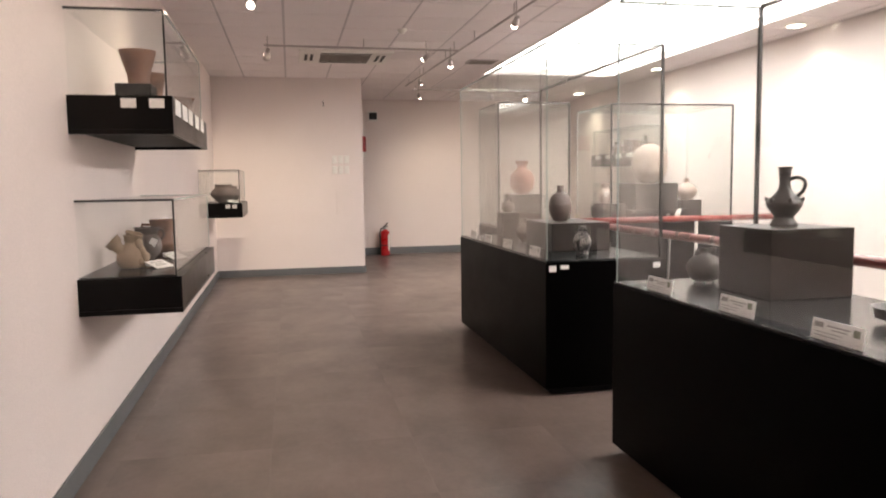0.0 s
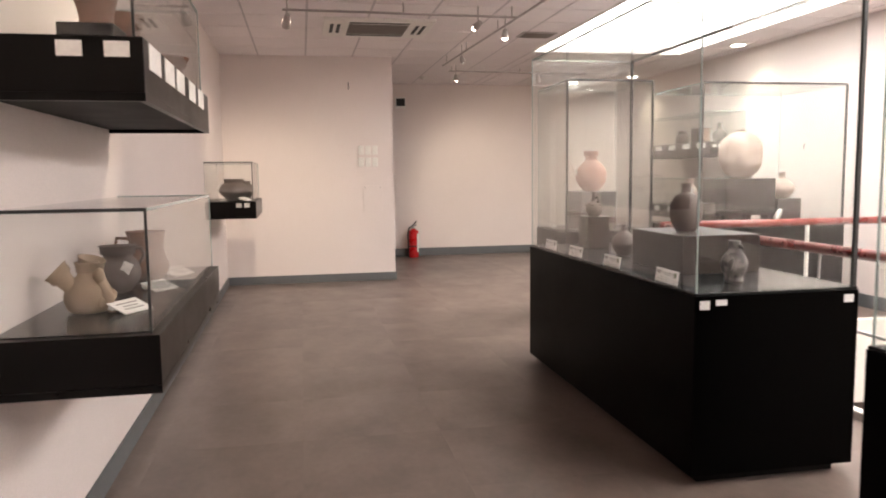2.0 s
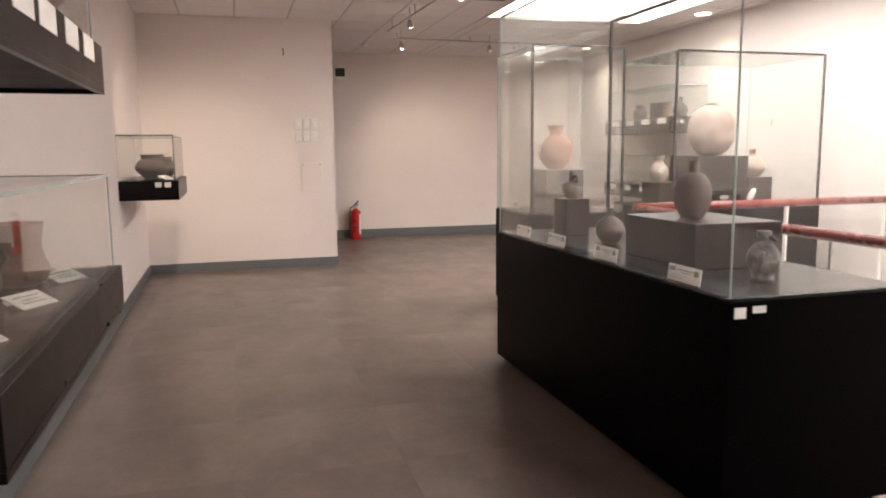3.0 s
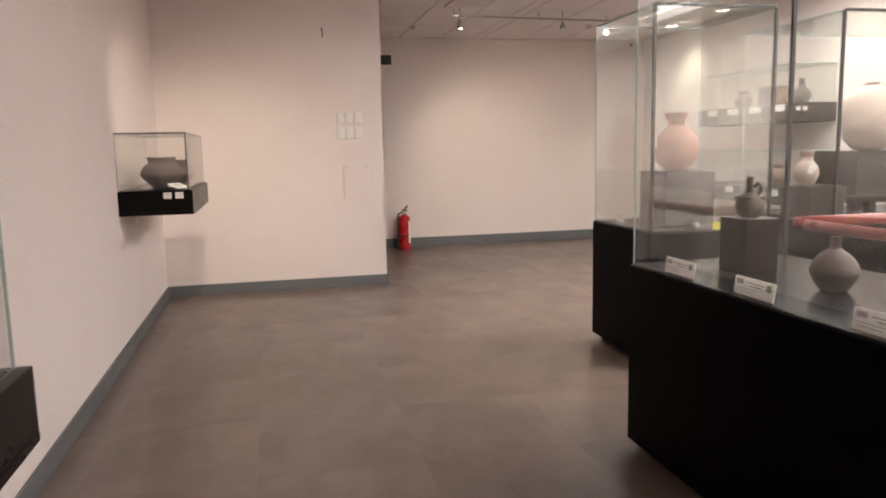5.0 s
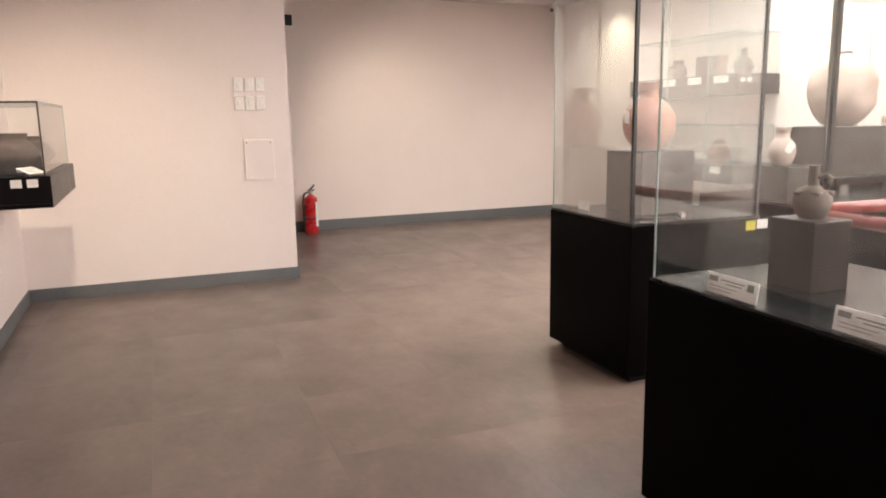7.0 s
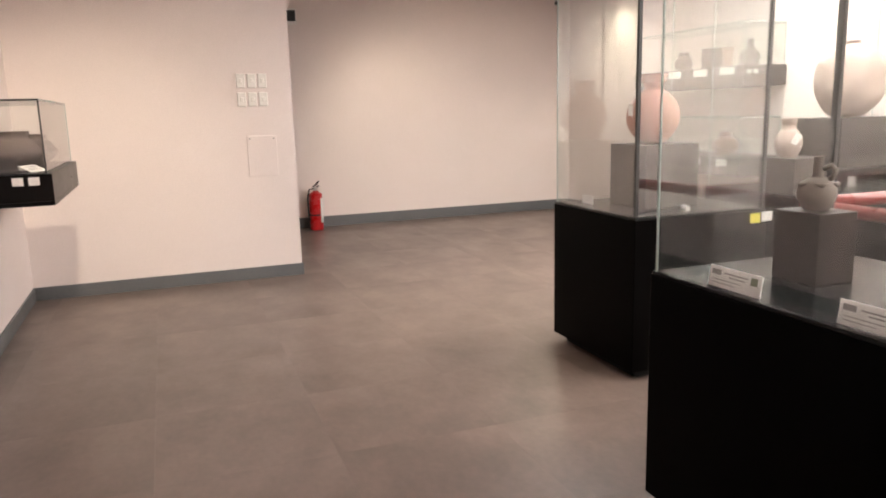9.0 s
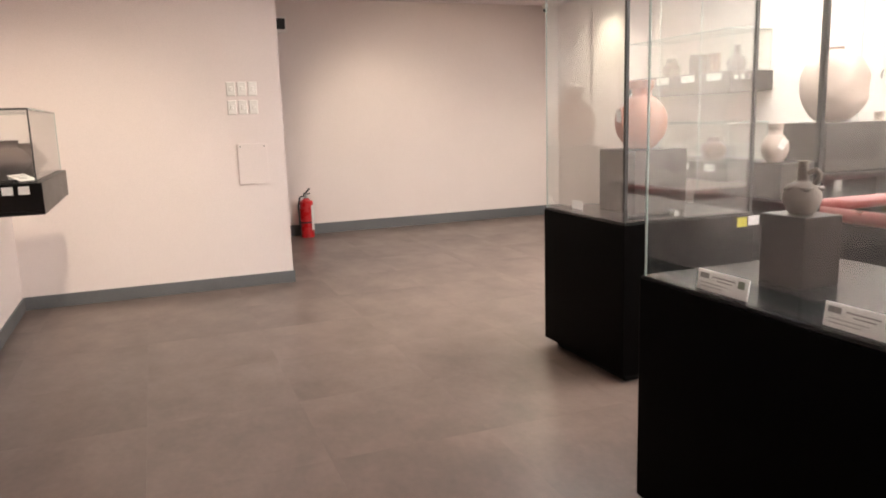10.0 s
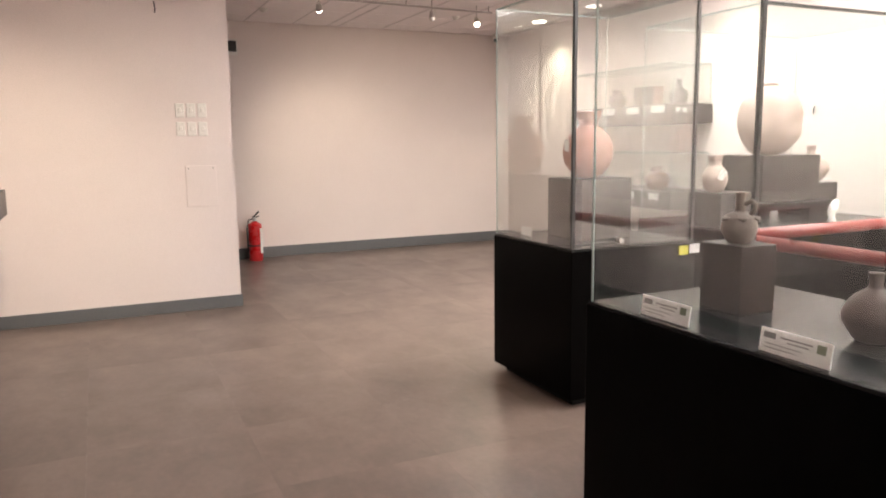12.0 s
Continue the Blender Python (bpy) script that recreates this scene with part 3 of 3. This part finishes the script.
# red jar case
vessel("red_jar", "large round red clay jar with flared neck and paper tag", pose(2.848, 7.857, 1.255) @ Matrix.Scale(1.05, 4),
       [(0.05, 0), (0.08, 0.015), (0.13, 0.08), (0.144, 0.15), (0.13, 0.215), (0.085, 0.27), (0.058, 0.29), (0.053, 0.31), (0.06, 0.35), (0.078, 0.375)], RED_CLAY, tag=pose(-0.148, 0.0, 0.185, 10, 14, -90), string=[(-0.06, 0, 0.305), (-0.1, 0, 0.268), (-0.135, 0, 0.228), (-0.15, 0, 0.21)], seed=20)

# far wide case
vessel("pale_pot", "large lobed pale clay pot with a small dark mouth", pose(4.6, 8.06, 1.36, 0, 0, 25),
       [(0.07, 0), (0.125, 0.025), (0.195, 0.12), (0.216, 0.24), (0.2, 0.36), (0.135, 0.45), (0.06, 0.486), (0.045, 0.495), (0.055, 0.51)], PALE_CLAY, lobes=5, lobe=0.05, seed=23, wobble=0.11)
vessel("pale_jar", "small pale clay jar with collar neck and paper tag", pose(3.93, 7.9, 1.12),
       [(0.04, 0), (0.055, 0.01), (0.08, 0.06), (0.084, 0.11), (0.062, 0.16), (0.045, 0.18), (0.043, 0.21), (0.05, 0.24), (0.054, 0.25)], PALE_CLAY, tag=pose(-0.024, -0.089, 0.12, 8, 28, -16), seed=26)
vessel("pale_bottle", "pale clay bottle with a narrow neck", pose(5.16, 8.14, 1.14),
       [(0.06, 0), (0.08, 0.012), (0.13, 0.08), (0.13, 0.13), (0.09, 0.18), (0.04, 0.21), (0.032, 0.23), (0.034, 0.27), (0.04, 0.28)], PALE_CLAY, seed=29)
fig = thing("white_figurine", "small white clay figurine on a clear foot", "figurine", at=pose(4.75, 7.62, D))
part("body", tube(bmesh.new(), [(0, 0, 0), (0.0, 0, 0.03), (-0.01, 0, 0.07), (0.015, 0, 0.11), (0.03, 0, 0.14), (0.05, 0, 0.15)], [0.035, 0.02, 0.028, 0.03, 0.022, 0.008]), PLASTIC, fig, soft=True)

# lower wall case on the west wall
dv = thing("double_spout_vessel", "buff clay vessel with two flared spouts and a modelled figure", "clay vessel", at=pose(-0.72, 3.74, 0.9645, 0, 0, 10) @ Matrix.Diagonal((0.78, 0.78, 0.9, 1)))
part("body", turned(bmesh.new(), [(0.06, 0), (0.085, 0.01), (0.1, 0.05), (0.095, 0.09), (0.07, 0.125), (0.045, 0.15), (0.04, 0.17), (0.055, 0.2)], wobble=0.06, seed=31), BUFF_CLAY, dv, soft=True)
part("spout", turned(bmesh.new(), [(0.03, 0), (0.035, 0.05), (0.045, 0.09), (0.058, 0.12)], wobble=0.03, seed=32), BUFF_CLAY, dv, soft=True).matrix_basis = pose(-0.05, -0.02, 0.085, 0, -42, 0)
part("figure", tube(bmesh.new(), [(0.07, -0.05, 0.03), (0.085, -0.06, 0.06), (0.07, -0.05, 0.09), (0.045, -0.03, 0.13), (0.04, -0.03, 0.16)], [0.025, 0.032, 0.028, 0.03, 0.022]), BUFF_CLAY, dv, soft=True)
part("rim", turned(bmesh.new(), [(0.04, 0), (0.045, 0.02), (0.06, 0.05)], wobble=0.08, seed=33), BUFF_CLAY, dv, soft=True).matrix_basis = pose(0.01, 0.01, 0.165, 8, 14, 0)
for x, y, z, k in ((0.095, -0.05, 0.02, 0.024), (0.1, -0.045, 0.07, 0.02), (0.055, -0.075, 0.045, 0.022), (0.05, -0.06, 0.15, 0.026)):
    lump = bmesh.new()
    bmesh.ops.create_icosphere(lump, subdivisions=2, radius=k, matrix=Matrix.Translation((x, y, z)) @ Matrix.Diagonal((1, 0.9, 1.2, 1)))
    part("figure_limb", lump, BUFF_CLAY, dv, soft=True)
bv = vessel("handled_bowl", "brown clay pot with flared rim, handle and paper tag", pose(-0.725, 4.2, 0.9645, 0, 0, 25) @ Matrix.Scale(0.87, 4),
            [(0.045, 0), (0.055, 0.012), (0.09, 0.055), (0.1, 0.1), (0.085, 0.15), (0.065, 0.175), (0.072, 0.21), (0.088, 0.225)], MAUVE_CLAY, handle=[(0.07, 0.0, 0.205), (0.105, 0, 0.21), (0.12, 0, 0.17), (0.092, 0, 0.13)], tag=pose(0.01, -0.102, 0.12, 15, 25, -10), seed=35)
vessel("clay_mug", "dark clay mug with a loop handle", pose(-0.695, 4.62, 0.9645, 0, 0, 180),
       [(0.06, 0), (0.085, 0.02), (0.1, 0.06), (0.085, 0.1), (0.075, 0.15), (0.085, 0.21), (0.09, 0.225)], BROWN_CLAY, handle=[(0.08, 0, 0.19), (0.13, 0, 0.195), (0.14, 0, 0.15), (0.095, 0, 0.09)], seed=38)

# upper wall case
vessel("flared_beaker", "painted brown clay beaker flaring to a wide rim", pose(-0.635, 3.71, 1.95),
       [(0.05, 0), (0.054, 0.01), (0.058, 0.05), (0.072, 0.1), (0.088, 0.155), (0.095, 0.18)], BROWN_CLAY, seed=41)
vessel("flared_beaker", "reddish clay beaker, plain", pose(-0.63, 4.02, 1.8545), [(0.05, 0), (0.06, 0.02), (0.065, 0.1), (0.085, 0.18), (0.09, 0.2)], BROWN_CLAY, seed=43)
vessel("flared_bowl", "low reddish clay bowl with flared rim", pose(-0.56, 4.45, 1.8545), [(0.05, 0), (0.06, 0.02), (0.09, 0.06), (0.12, 0.11)], BROWN_CLAY, seed=45)

# small wall case
vessel("clay_pot", "round grey-brown clay pot with a wide collar", pose(-0.69, 9.2, 1.1895), [(0.06, 0), (0.08, 0.01), (0.15, 0.08), (0.155, 0.12), (0.125, 0.17), (0.1, 0.185), (0.1, 0.21), (0.11, 0.23)], MAUVE_CLAY, seed=47)
vessel("clay_pot", "round grey-brown clay pot, slightly smaller", pose(-0.64, 9.55, 1.1895), [(0.06, 0), (0.08, 0.01), (0.15, 0.08), (0.15, 0.11), (0.12, 0.155), (0.1, 0.17), (0.1, 0.19), (0.11, 0.205)], MAUVE_CLAY, seed=49)

# far wall cases
vessel("clay_jar", "small round grey clay jar in a wall showcase", pose(5.55, 11.0, 1.8345), [(0.05, 0), (0.07, 0.012), (0.098, 0.07), (0.09, 0.12), (0.055, 0.155), (0.05, 0.18), (0.062, 0.2)], MAUVE_CLAY, seed=52)
stand(5.47, 10.44, 5.63, 10.62, 1.8345, 2.04, "small dark block in a wall showcase")
vessel("clay_beaker", "brown clay beaker in a wall showcase", pose(5.53, 10.3, 1.8345), [(0.05, 0), (0.055, 0.02), (0.05, 0.1), (0.06, 0.18), (0.066, 0.2)], BROWN_CLAY, seed=54)
vessel("clay_bottle", "clay bottle with a tall neck in a wall showcase", pose(5.55, 10.02, 1.8345), [(0.05, 0), (0.07, 0.015), (0.095, 0.07), (0.085, 0.12), (0.04, 0.165), (0.03, 0.19), (0.03, 0.24), (0.036, 0.25)], GREY_CLAY, seed=56)
vessel("clay_pot", "round brown clay pot in a wall showcase", pose(5.5, 10.25, 0.9645), [(0.06, 0), (0.09, 0.02), (0.13, 0.09), (0.1, 0.16), (0.06, 0.19), (0.07, 0.23)], BROWN_CLAY, seed=62)


# ---- printed cards ----
def card(at, w=0.22, h=0.066):
    c = thing("label_card", "white printed caption card standing on the deck", "caption card", "caption cards", at=at)
    sheet = part("sheet", slab(-w / 2, -0.0025, 0, w / 2, 0.0025, h, bevel=0.001), PAPER, c)
    for x0, z0, x1, z1, m in ((-0.45, 0.6, -0.27, 0.85, PRINT), (-0.2, 0.7, 0.25, 0.76, PRINT), (-0.1, 0.55, 0.2, 0.6, PRINT), (-0.42, 0.36, 0.12, 0.39, PRINT), (-0.42, 0.2, 0.02, 0.23, PRINT), (0.31, 0.5, 0.43, 0.85, SEAL)):
        part("print", slab(x0 * w, -0.0035, z0 * h, x1 * w, -0.0024, z1 * h), m, sheet)
    return c


first = card(pose(1.772, 5.97, D + 0.001, -8, 0, -90))
for x, y in ((1.772, 5.48), (1.772, 4.91), (1.772, 4.26), (1.772, 2.51), (1.772, 1.92), (1.772, 1.4)):
    copy_thing(first, pose(x, y, D + 0.001, -8, 0, -90))


def flat_card(x, y, z, turn):
    c = thing("caption_slip", "white printed caption slip tilted on the shelf", "caption card", "caption slips", at=pose(x, y, z, 22, 0, turn))
    sheet = part("sheet", slab(-0.07, -0.045, 0, 0.07, 0.045, 0.004, bevel=0.001), PAPER, c)
    part("wedge", slab(-0.06, 0.02, -0.017, 0.06, 0.04, 0.0), PAPER, c)
    for y0, w in ((0.02, 0.05), (0.0, 0.035), (-0.018, 0.045)):
        part("print", slab(-w, y0 - 0.003, 0.0041, w, y0 + 0.003, 0.0048), PRINT, sheet)


for x, y, z in ((-0.58, 3.72, 0.982), (-0.57, 4.22, 0.982), (-0.57, 4.7, 0.982), (-0.56, 9.0, 1.207)):
    flat_card(x, y, z, 60)
sticker(c3, (0.12, 0.6, 0.896, 0.123, 0.72, 0.95), "small white caption card")

# lock and sticker on glass
lock = thing("case_lock", "small chrome cylinder lock on the glass edge", "lock", at=pose(2.73, 7.395, 0.93))
part("barrel", rod(bmesh.new(), (0, 0.02, 0), (0, -0.02, 0), 0.016), STEEL, lock)
part("plate", slab(-0.3, 0.006, -0.018, 0.03, 0.02, -0.008), STRIP, lock, "black bar")
note = solid("glass_sticker", slab(0, 0, 0.006, 0.045, 0.001, 0.042), YELLOW, "yellow warning sticker on the glass", "sticker", at=pose(2.145, 6.308, 1.03))
note2 = solid("glass_sticker", slab(0, 0, 0, 0.05, 0.001, 0.035), PAPER, "white paper sticker on the glass", "sticker", at=pose(2.197, 6.308, 1.04))

# ---- railing ----
rail = thing("stair_railing", "red round handrail on slim white posts round the stairwell", "railing", at=pose(0, 0, 0))
RX, RZ = 3.2, 0.95
part("handrail", tube(bmesh.new(), [(RX, YB + 0.02, RZ), (RX, 2, RZ), (RX, VOID_Y - 0.03, RZ)], 0.034, 16), RAIL, rail, soft=True)
part("handrail", tube(bmesh.new(), [(RX - 0.03, VOID_Y + 0.03, RZ + 0.01), (4.4, VOID_Y + 0.03, RZ + 0.01), (5.74, VOID_Y + 0.03, RZ + 0.01)], 0.034, 16), RAIL, rail, soft=True)
for y in (-1.4, 0.2, 1.8, 3.4, 5.0):
    part("post", rod(bmesh.new(), (RX - 0.03, y, 0.045), (RX, y, RZ - 0.02), 0.009), STEEL, rail)
for x in (4.65, 5.7):
    part("post", rod(bmesh.new(), (x, VOID_Y + 0.03, -0.006), (x, VOID_Y + 0.03, RZ - 0.02), 0.018), PLASTIC, rail)
part("lower_rail", tube(bmesh.new(), [(RX - 0.02, YB + 0.02, 0.5), (RX - 0.02, VOID_Y - 0.03, 0.5)], 0.01, 10), PLASTIC, rail, soft=True)

# ---- wall fittings ----
for i in range(3):
    for j in range(2):
        s = thing("light_switch", "white plastic light switch plate on the partition wall", "light switch", "six light switches", at=pose(0.795 + 0.093 * i, YS, 1.72 - 0.16 * j))
        plate = part("plate", slab(0, -0.012, 0, 0.076, 0, 0.122, bevel=0.005), PLASTIC, s)
        part("rocker", slab(0.024, -0.018, 0.04, 0.052, -0.011, 0.082, bevel=0.003), PLASTIC, plate)
hatch = thing("wall_plate", "flush painted access plate with two screws", "wall plate", at=pose(0.85, YS, 0.94))
cover = part("plate", slab(0, -0.012, 0, 0.26, 0, 0.36, bevel=0.002), WALL, hatch)
for x in (0.025, 0.235):
    part("screw", rod(bmesh.new(), (x, -0.016, 0.335), (x, -0.011, 0.335), 0.006), GRILLE, cover)
hook = solid("wall_hook", tube(bmesh.new(), [(0, 0, 0.04), (0, -0.02, 0.02), (0.005, -0.025, -0.02), (0, -0.012, -0.05)], 0.006), STRIP, "small dark wire hook on the wall", "hook", at=pose(0.68, YS, 2.64))
hook2 = solid("wall_hook", tube(bmesh.new(), [(0, 0, 0.04), (-0.02, 0, 0.02), (-0.02, 0, -0.03)], 0.006), STRIP, "small dark wire hook on the wall", "hook", at=pose(XR, 8.63, 1.71))

sign = thing("wall_device", "small black wall box on a white plate", "wall device", at=pose(1.66, YF, 2.6))
part("plate", slab(0, -0.02, 0, 0.2, 0, 0.2, bevel=0.004), PLASTIC, sign)
part("box", slab(0.03, -0.05, 0.04, 0.18, -0.02, 0.17, bevel=0.004), RUBBER, sign)
red_sign = solid("safety_sign", slab(1.36, YF - 0.006, 2.02, 1.62, YF, 2.32), RED, "red safety sign on the end wall", "sign")

ext = thing("fire_extinguisher", "red fire extinguisher with black hose standing on the floor", "fire extinguisher", at=pose(1.93, 13.66, 0))
part("cylinder", turned(bmesh.new(), [(0.08, 0.0), (0.086, 0.012), (0.086, 0.05), (0.086, 0.43), (0.075, 0.47), (0.035, 0.5), (0.03, 0.51)], wobble=0), RED, ext, soft=True)
valve = part("valve", rod(bmesh.new(), (0, 0, 0.5), (0, 0, 0.56), 0.022), STEEL, ext)
part("lever", tube(bmesh.new(), [(-0.03, 0, 0.56), (0.0, 0, 0.575), (0.05, -0.02, 0.635)], 0.011), RUBBER, valve)
part("lever", tube(bmesh.new(), [(0.0, 0, 0.55), (0.05, -0.02, 0.575)], 0.008), RUBBER, valve)
part("hose", tube(bmesh.new(), [(-0.02, 0, 0.54), (-0.08, -0.02, 0.53), (-0.105, -0.02, 0.42), (-0.1, -0.02, 0.2), (-0.095, -0.02, 0.12)], 0.011), RUBBER, ext, soft=True)
band = bmesh.new()
rod(band, (0, 0, 0.19), (0, 0, 0.21), 0.089, None, 30)
part("strap", band, RUBBER, ext)
part("label", slab(0.045, -0.082, 0.1, 0.075, -0.062, 0.42, bevel=0.002), PAPER, ext, "white instruction label")

camera_box = thing("security_camera", "small white dome camera in the ceiling corner", "security camera", at=pose(5.5, 13.7, H - 0.1))
part("bracket", slab(-0.03, -0.02, 0.04, 0.03, 0.05, 0.1, bevel=0.004), PLASTIC, camera_box)
barrel = part("barrel", rod(bmesh.new(), (0.03, 0.04, 0.03), (-0.05, -0.06, 0.0), 0.035), PLASTIC, camera_box)
part("lens", rod(bmesh.new(), (-0.05, -0.06, 0.0), (-0.056, -0.068, -0.002), 0.026), RUBBER, barrel)

# ---- air conditioner and ceiling fittings ----
ac = thing("ceiling_air_conditioner", "white cassette air conditioner with a grey grille in the ceiling", "air conditioner", at=pose(0.87, 9.0, H))
part("panel", slab(-0.57, -0.45, -0.03, 0.57, 0.45, 0.006, bevel=0.01), PLASTIC, ac)
grille = part("grille", slab(-0.31, -0.26, -0.036, 0.31, 0.24, -0.029), GRILLE, ac)
for k in range(9):
    part("slat", slab(-0.3, -0.24 + 0.05 * k, -0.042, 0.3, -0.222 + 0.05 * k, -0.035), GRILLE, grille)
part("slot", slab(-0.31, 0.29, -0.034, 0.31, 0.34, -0.029), SLOT, ac)
part("slot", slab(-0.31, -0.36, -0.034, 0.31, -0.31, -0.029), SLOT, ac)
for x in (-0.5, -0.43, 0.39, 0.46):
    part("slot", slab(x, -0.25, -0.034, x + 0.035, 0.2, -0.029), SLOT, ac)
vent = thing("ceiling_vent", "small grey ceiling air vent", "air vent", at=pose(2.72, 9.2, H))
vent_frame = part("frame", slab(-0.2, -0.15, -0.012, 0.2, 0.15, 0.004, bevel=0.003), METAL, vent)
for k in range(6):
    part("slat", slab(-0.17, -0.12 + 0.045 * k, -0.018, 0.17, -0.1 + 0.045 * k, -0.011), GRILLE, vent_frame)
for x, y in ((1.35, 7.3), (2.0, 12.9), (4.3, 12.6)):
    det = thing("smoke_detector", "small round ceiling detector", "smoke detector", "ceiling detectors", at=pose(x, y, H))
    part("base", rod(bmesh.new(), (0, 0, -0.02), (0, 0, 0.004), 0.05, 0.055, 22), PLASTIC, det)
    part("head", rod(bmesh.new(), (0, 0, -0.045), (0, 0, -0.02), 0.025, 0.04, 22), PLASTIC, det)

# ---- floor pieces ----
PW, PL = 0.76, 0.76
FX, FY = 0.0, 7.2 - 13 * 0.76


def lay(owner, x0, y0, x1, y1):
    shared = {}
    i0, i1 = math.floor((x0 - FX) / PW), math.ceil((x1 - FX) / PW)
    for i in range(i0, i1):
        for j in range(math.floor((y0 - FY) / PL), math.ceil((y1 - FY) / PL)):
            a, b = max(FX + i * PW, x0), max(FY + j * PL, y0)
            c, d = min(FX + (i + 1) * PW, x1), min(FY + (j + 1) * PL, y1)
            if c - a < 0.01 or d - b < 0.01:
                continue
            key = (round(c - a, 3), round(d - b, 3))
            if key not in shared:
                shared[key] = mesh_of(slab(0.0002, 0.0002, -0.006, c - a - 0.0002, d - b - 0.0002, 0.0), FLOOR, "floor_tile")
            t = new("floor_tile", shared[key])
            t.parent = owner
            t.location = (a, b, 0)


lay(bpy.data.objects["floor"], XL, YB, VOID_X, YF)
lay(bpy.data.objects["floor_landing"], VOID_X, VOID_Y, XR, YF)
